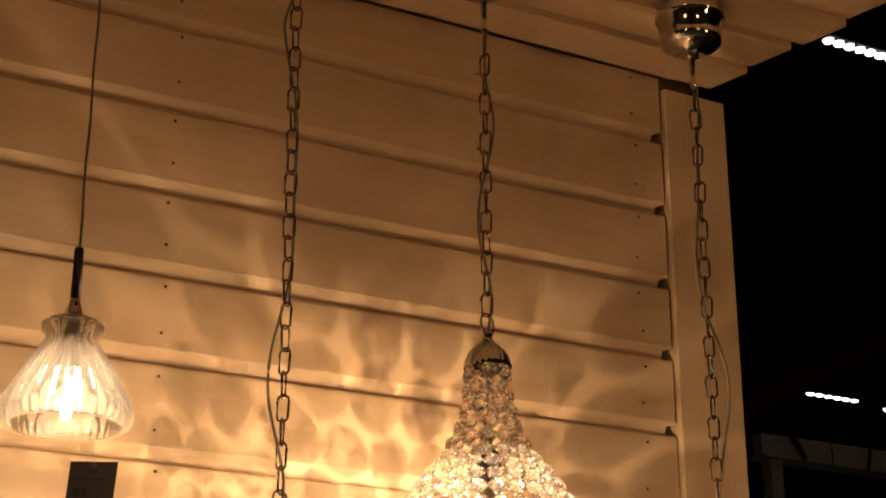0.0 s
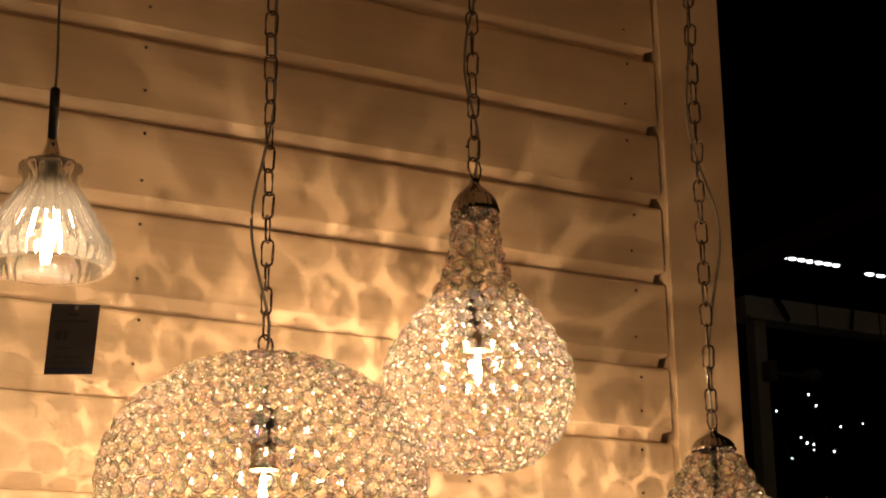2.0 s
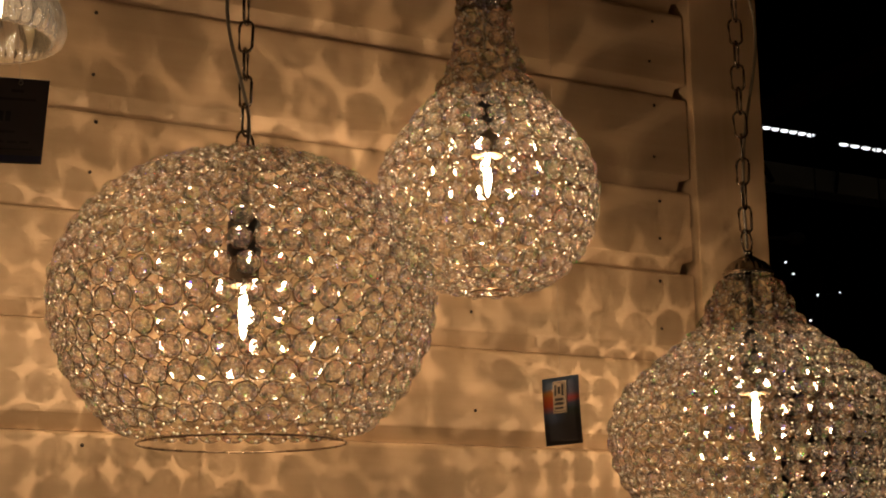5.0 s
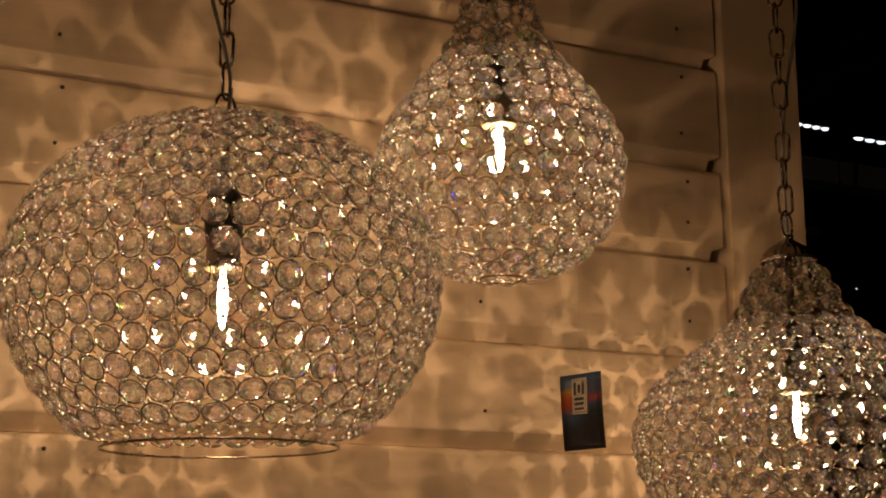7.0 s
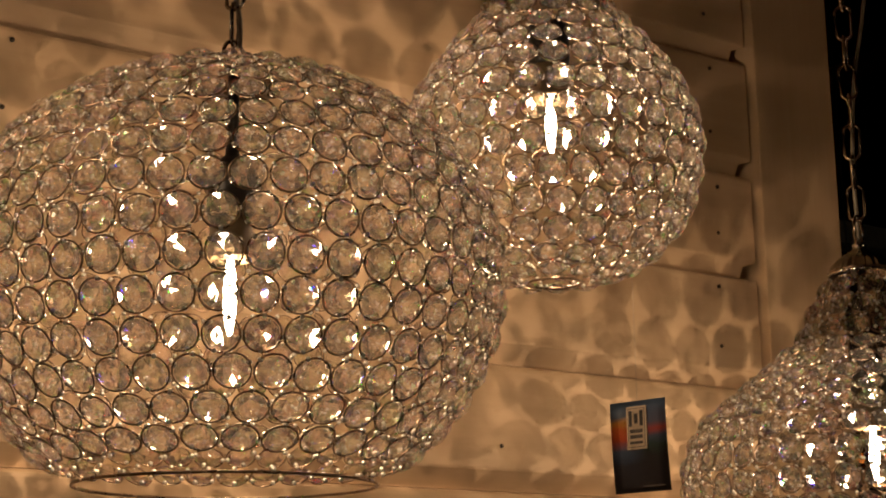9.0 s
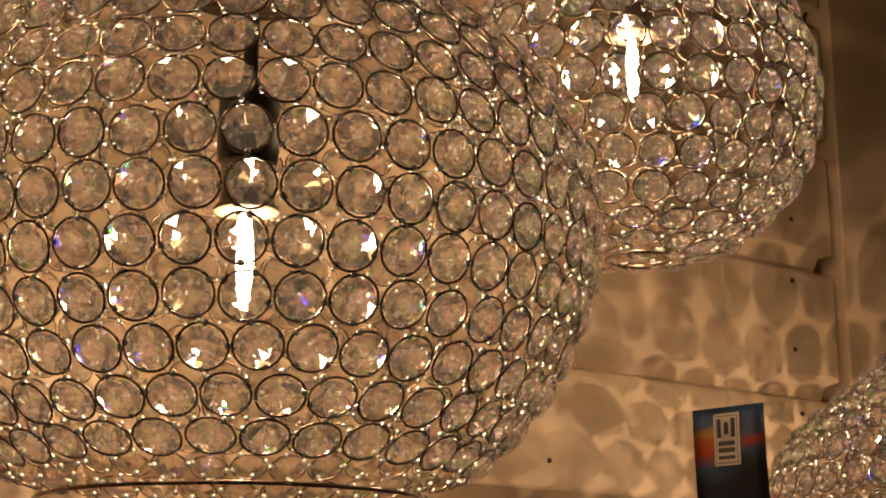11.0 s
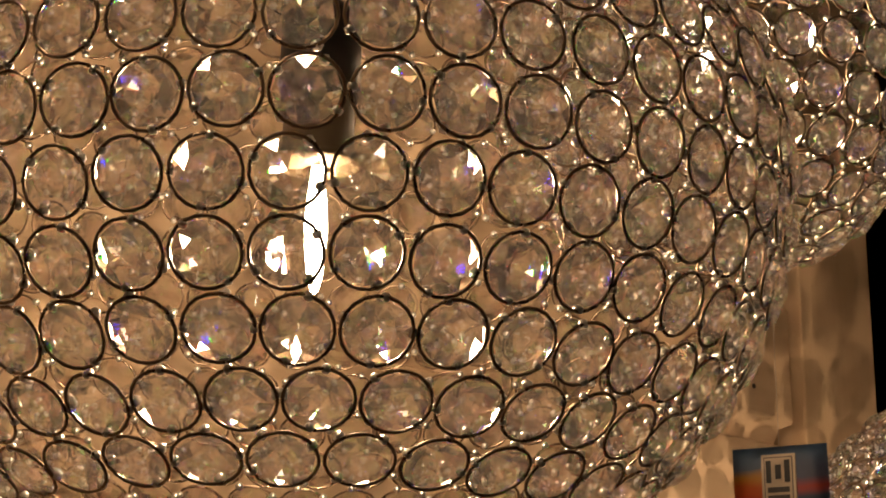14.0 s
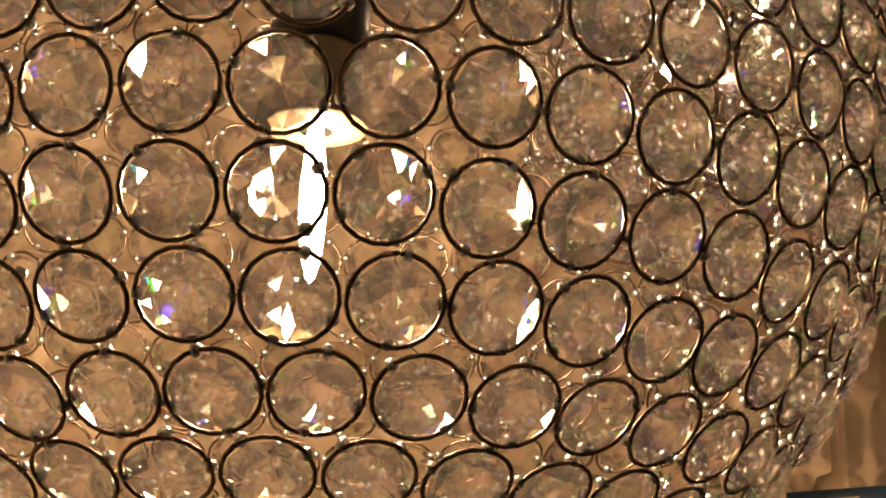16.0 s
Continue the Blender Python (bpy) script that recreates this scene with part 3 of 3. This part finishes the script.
CARD_BLUE, ct, cb = material("printed_sunset_card", (0.05, 0.09, 0.16), 0.3)
co = mapped(ct, (1, 1, 1))
sep = ct.nodes.new("ShaderNodeSeparateXYZ")
ct.links.new(co, sep.inputs[0])
wob = ct.nodes.new("ShaderNodeMath")
wob.operation = "MULTIPLY_ADD"
ct.links.new(noise_node(ct, mapped(ct, (25, 25, 60)), 1.0, 3), wob.inputs[0])
wob.inputs[1].default_value = 0.012
ct.links.new(sep.outputs["Z"], wob.inputs[2])
rng_n = ct.nodes.new("ShaderNodeMapRange")
rng_n.inputs["From Min"].default_value, rng_n.inputs["From Max"].default_value = -0.0315, 0.0435
ct.links.new(wob.outputs[0], rng_n.inputs["Value"])
left_c = ramp(ct, rng_n.outputs["Result"], [(0.0, (0.008, 0.008, 0.012)), (0.33, (0.012, 0.016, 0.03)), (0.47, (0.05, 0.09, 0.16)), (0.56, (0.34, 0.06, 0.02)), (0.70, (0.40, 0.10, 0.02)), (0.76, (0.38, 0.19, 0.03)), (0.82, (0.08, 0.11, 0.16)), (1.0, (0.06, 0.11, 0.19))])
right_c = ramp(ct, rng_n.outputs["Result"], [(0.0, (0.008, 0.008, 0.012)), (0.40, (0.010, 0.012, 0.02)), (0.50, (0.008, 0.03, 0.03)), (0.60, (0.05, 0.07, 0.12)), (0.68, (0.35, 0.06, 0.05)), (0.76, (0.09, 0.10, 0.16)), (1.0, (0.06, 0.11, 0.19))])
side_f = ct.nodes.new("ShaderNodeMapRange")
side_f.inputs["From Min"].default_value, side_f.inputs["From Max"].default_value = -0.008, 0.010
ct.links.new(sep.outputs["X"], side_f.inputs["Value"])
ct.links.new(mix_color(ct, left_c, right_c, side_f.outputs["Result"]), cb.inputs["Base Color"])
IVORY, _, _ = material("ivory_print", (0.34, 0.27, 0.19), 0.5)

leaflet = empty("hang_card", (-0.3785, -0.2045, 1.5655), "glossy hang card printed with a sunset and an ivory panel", "hang card")
leaflet.rotation_euler = (0, 0, radians(-80))
body = flat(bmesh.new(), 0.056, 0.073, 0, 0, 0, 6, 12, 0.004)
bmesh.ops.solidify(body, geom=body.faces[:], thickness=0.0006)
part("card", body, CARD_BLUE, leaflet)
zl = 0.0135
part("panel", box(bmesh.new(), (-0.0105, -0.0012, zl - 0.016), (0.0095, 0.0006, zl + 0.0185)), IVORY, leaflet, "ivory printed panel", smooth=False)
part("panel_inset", box(bmesh.new(), (-0.0090, -0.0014, zl - 0.0145), (0.0080, 0.0006, zl + 0.017)), PAPER, leaflet, smooth=False)
part("panel_face", box(bmesh.new(), (-0.0084, -0.0016, zl - 0.0139), (0.0074, 0.0006, zl + 0.0164)), IVORY, leaflet, smooth=False)
for x0, x1, w in ((-0.0062, -0.0062, 0.0030), (0.0048, 0.0048, 0.0032)):
    part("emblem_bar", box(bmesh.new(), (x0 - w / 2, -0.0019, zl + 0.0025), (x0 + w / 2, -0.0012, zl + 0.0150)), INK, leaflet, smooth=False)
part("emblem_bar", box(bmesh.new(), (-0.0022, -0.0019, zl + 0.0045), (0.0012, -0.0012, zl + 0.0125)), INK, leaflet, smooth=False)
for z, h in ((-0.0015, 0.003), (-0.0060, 0.003), (-0.0108, 0.0022)):
    part("printed_bar", flat(bmesh.new(), 0.013, h, -0.0005, -0.0019, zl + z), INK_GREY, leaflet, smooth=False)
part("printed_bar", flat(bmesh.new(), 0.022, 0.0013, 0.012, -0.0012 + 0.004, -0.032), INK_GREY, leaflet, smooth=False)
part("thread", tube([(0.0, 0.0, 0.036), (0.0, 0.0, 0.6), (0.0, 0.0, 2.606 - 1.5655)], 0.0002, 4), THREAD, leaflet)


# ---- things in the dark hall ----
def led_strip(place, turn, length, n):
    lamp = empty("led_batten", place, "slim ceiling batten with a row of white diodes", "ceiling light", "lit battens of the hall")
    lamp.rotation_euler = (0, 0, turn)
    part("housing", box(bmesh.new(), (-length / 2, -0.04, 0.0), (length / 2, 0.04, 0.05), 0.006), HALL, lamp, smooth=False)
    part("hanger", tube([(0, 0, 0.05), (0, 0, 5.0 - place[2])], 0.006, 6), HALL, lamp)
    for k in range(n):
        d = lathe([(0.0, -0.012), (0.015, -0.010), (0.021, 0.0), (0.0, 0.0)], 10)
        o = part("diode", d, LED, lamp)
        o.location.x = length * ((k + 0.5) / n - 0.5)
        o.scale = (0.8 * length / n / 0.042, 1, 1)


led_strip((5.62, 5.86, 4.2), 0.0, 0.52, 7)
led_strip((6.50, 5.93, 4.2), 0.0, 0.70, 7)
led_strip((2.459, 2.032, 4.2), 0.0, 0.40, 8)

frame_ob = empty("stand_frame", (3.081, 3.013, 0.178), "greenish white painted steel frame of a dark neighbouring stand", "stand frame")
part("beam", box(bmesh.new(), (-0.44, -0.03, 2.722), (1.6, 0.03, 2.808), 0.006), STEEL_PAINT, frame_ob, smooth=False)
part("beam_flange", box(bmesh.new(), (-0.44, -0.055, 2.708), (1.6, 0.055, 2.7215), 0.003), STEEL_PAINT, frame_ob, smooth=False)
part("upright", box(bmesh.new(), (-0.40, -0.028, -0.178), (-0.34, 0.028, 2.7075), 0.004), STEEL_PAINT, frame_ob, smooth=False)
part("far_upright", box(bmesh.new(), (1.50, -0.028, -0.178), (1.56, 0.028, 2.7075), 0.004), STEEL_PAINT, frame_ob, smooth=False)
part("strap", tube([(-0.31, -0.06, 2.80), (-0.28, -0.062, 2.76), (-0.25, -0.06, 2.715)], 0.012, 6), BLACK, frame_ob)
part("cable_tie", tube([(0.10, -0.06, 2.81), (0.09, -0.062, 2.76), (0.08, -0.06, 2.71)], 0.007, 6), BLACK, frame_ob)
spot = empty("spotlight", (2.741, 2.953, 2.668), "small unlit pale spotlight on a bracket arm", "spotlight")
part("bracket", box(bmesh.new(), (-0.04, -0.02, -0.03), (0.0, 0.031, 0.05), 0.006), DULL, spot, smooth=False)
part("arm", tube([(0.0, 0.0, 0.0), (0.10, 0.0, 0.004), (0.16, 0.0, 0.008)], 0.008, 8), DULL, spot)
head = part("head", lathe([(0.0, -0.03), (0.02, -0.03), (0.026, -0.02), (0.026, 0.02), (0.018, 0.034), (0.0, 0.036)], 20), DULL, spot)
head.location, head.rotation_euler = (0.195, 0, 0.01), (0, radians(80), 0)

roof_beam = empty("roof_beam", (4.682, 4.772, 3.987), "dark red-brown steel roof beam in the hall", "beam", kind="structure")
part("flange_beam", box(bmesh.new(), (-3.2, -0.05, -0.06), (3.2, 0.05, 0.06), 0.004), RUST, roof_beam, smooth=False)
roof_beam.rotation_euler = (0, radians(-26), 0)

strings = empty("fairy_light_string", (3.99, 4.157, 2.677), "dark cord with small white fairy lights, lit", "fairy lights")
spots = [(3.495, 2.667), (3.551, 2.616), (3.305, 2.572), (3.176, 2.549), (3.177, 2.507), (3.713, 2.526), (3.838, 2.545), (3.438, 2.448), (3.486, 2.428), (3.506, 2.419), (3.516, 2.394), (3.656, 2.397), (3.222, 2.339), (3.375, 2.345), (3.213, 2.45)]
part("wire", tube([(x - 3.5, 0.012 * (i % 3), z - 2.45) for i, (x, z) in enumerate(sorted(spots))], 0.0016, 5), BLACK, strings)
part("hanging_wire", tube([(-0.005, 0, 0.217), (-0.002, 0.01, 1.4), (0, 0, 2.323)], 0.0016, 5), BLACK, strings)
for i, (x, z) in enumerate(spots):
    s = 0.0035 if i in (6, 4, 10, 13, 14) else 0.0050
    b = bmesh.new()
    bmesh.ops.create_icosphere(b, subdivisions=1, radius=s)
    part("tiny_bulb", b, SPARK, strings).location = (x - 3.5, -0.006 + 0.012 * (i % 3), z - 2.45)

# unseen opal globes added on the shop side as fill for the wall and canopy
OPAL_FILL = glowing("opal_fill_glow", (1.0, 0.58, 0.27), 10.5)
for x, y, z in ((-2.3, -1.9, 1.95), (0.60, -1.95, 2.0), (-0.7, -3.3, 2.0)):
    ball = empty("fill_pendant", (x, y, z), "unseen round opal globe lamp, added as fill light, on a black cord", "pendant lamp", "opal lamps over the aisle")
    b = bmesh.new()
    bmesh.ops.create_icosphere(b, subdivisions=3, radius=0.11)
    part("glass_globe", b, OPAL_FILL, ball)
    part("gallery", lathe([(0.0, 0.145), (0.02, 0.145), (0.03, 0.13), (0.05, 0.112), (0.052, 0.1), (0.0, 0.1)], 24), CHROME, ball)
    part("cord", tube([(0, 0, 0.14), (0, 0, 5.0 - z)], 0.003, 6), BLACK, ball)

# paper star and amber glass ball behind the corner
STAR_PAPER, sp, sbf = material("brown_star_paper", (0.55, 0.28, 0.12), 0.7)
sbf.inputs["Emission Color"].default_value, sbf.inputs["Emission Strength"].default_value = (0.75, 0.30, 0.10, 1), 0.035
star = empty("star_lantern", (1.638, 1.483, 1.845), "brown paper star lantern with long points, lit from inside", "star lantern")
rng = random.Random(4)
for k in range(12):
    ph, th = [(0.25, 0.3), (0.95, 0.2), (1.9, 0.35), (2.8, 0.2), (3.7, 0.3), (4.6, 0.2), (5.5, 0.3), (0.6, -0.7), (2.2, -0.7), (3.9, -0.7), (5.2, -0.7), (1.2, 1.1)][k]
    d = Vector((math.cos(ph), -math.sin(th) * 0.6, math.sin(ph))).normalized()
    m = d.to_track_quat("Z", "Y").to_matrix().to_4x4()
    pt = bmesh.new()
    bmesh.ops.create_cone(pt, cap_ends=True, segments=4, radius1=0.024, radius2=0.0006, depth=0.095)
    bmesh.ops.translate(pt, verts=pt.verts, vec=(0, 0, 0.075))
    part("point", pt, STAR_PAPER, star, smooth=False).matrix_basis = m
core_b = bmesh.new()
bmesh.ops.create_icosphere(core_b, subdivisions=2, radius=0.046)
part("core", core_b, STAR_PAPER, star, smooth=False)
part("cord", tube([(0, 0, 0.04), (0, 0, 5.0 - 1.845)], 0.002, 5), BLACK, star)
amber = empty("amber_ball_lamp", (1.886, 1.495, 1.851), "amber crackled glass ball lamp, lit, hanging on a cord", "pendant lamp")
AMBER = glassy("amber_glass", 0.4, (0.9, 0.5, 0.18), 1.45, 0.15)
b = bmesh.new()
bmesh.ops.create_icosphere(b, subdivisions=3, radius=0.056)
for v in b.verts:
    v.co *= 1 + 0.03 * noise.noise(v.co * 60)
part("glass_ball", b, AMBER, amber)
b = bmesh.new()
bmesh.ops.create_icosphere(b, subdivisions=2, radius=0.007)
part("bulb", b, EMBER, amber).location.z = -0.02
part("cap", lathe([(0.0, 0.075), (0.012, 0.075), (0.016, 0.06), (0.02, 0.052), (0.0, 0.052)], 16), BLACK, amber)
part("cord", tube([(0, 0, 0.07), (0, 0, 5.0 - 1.851)], 0.002, 5), BLACK, amber)
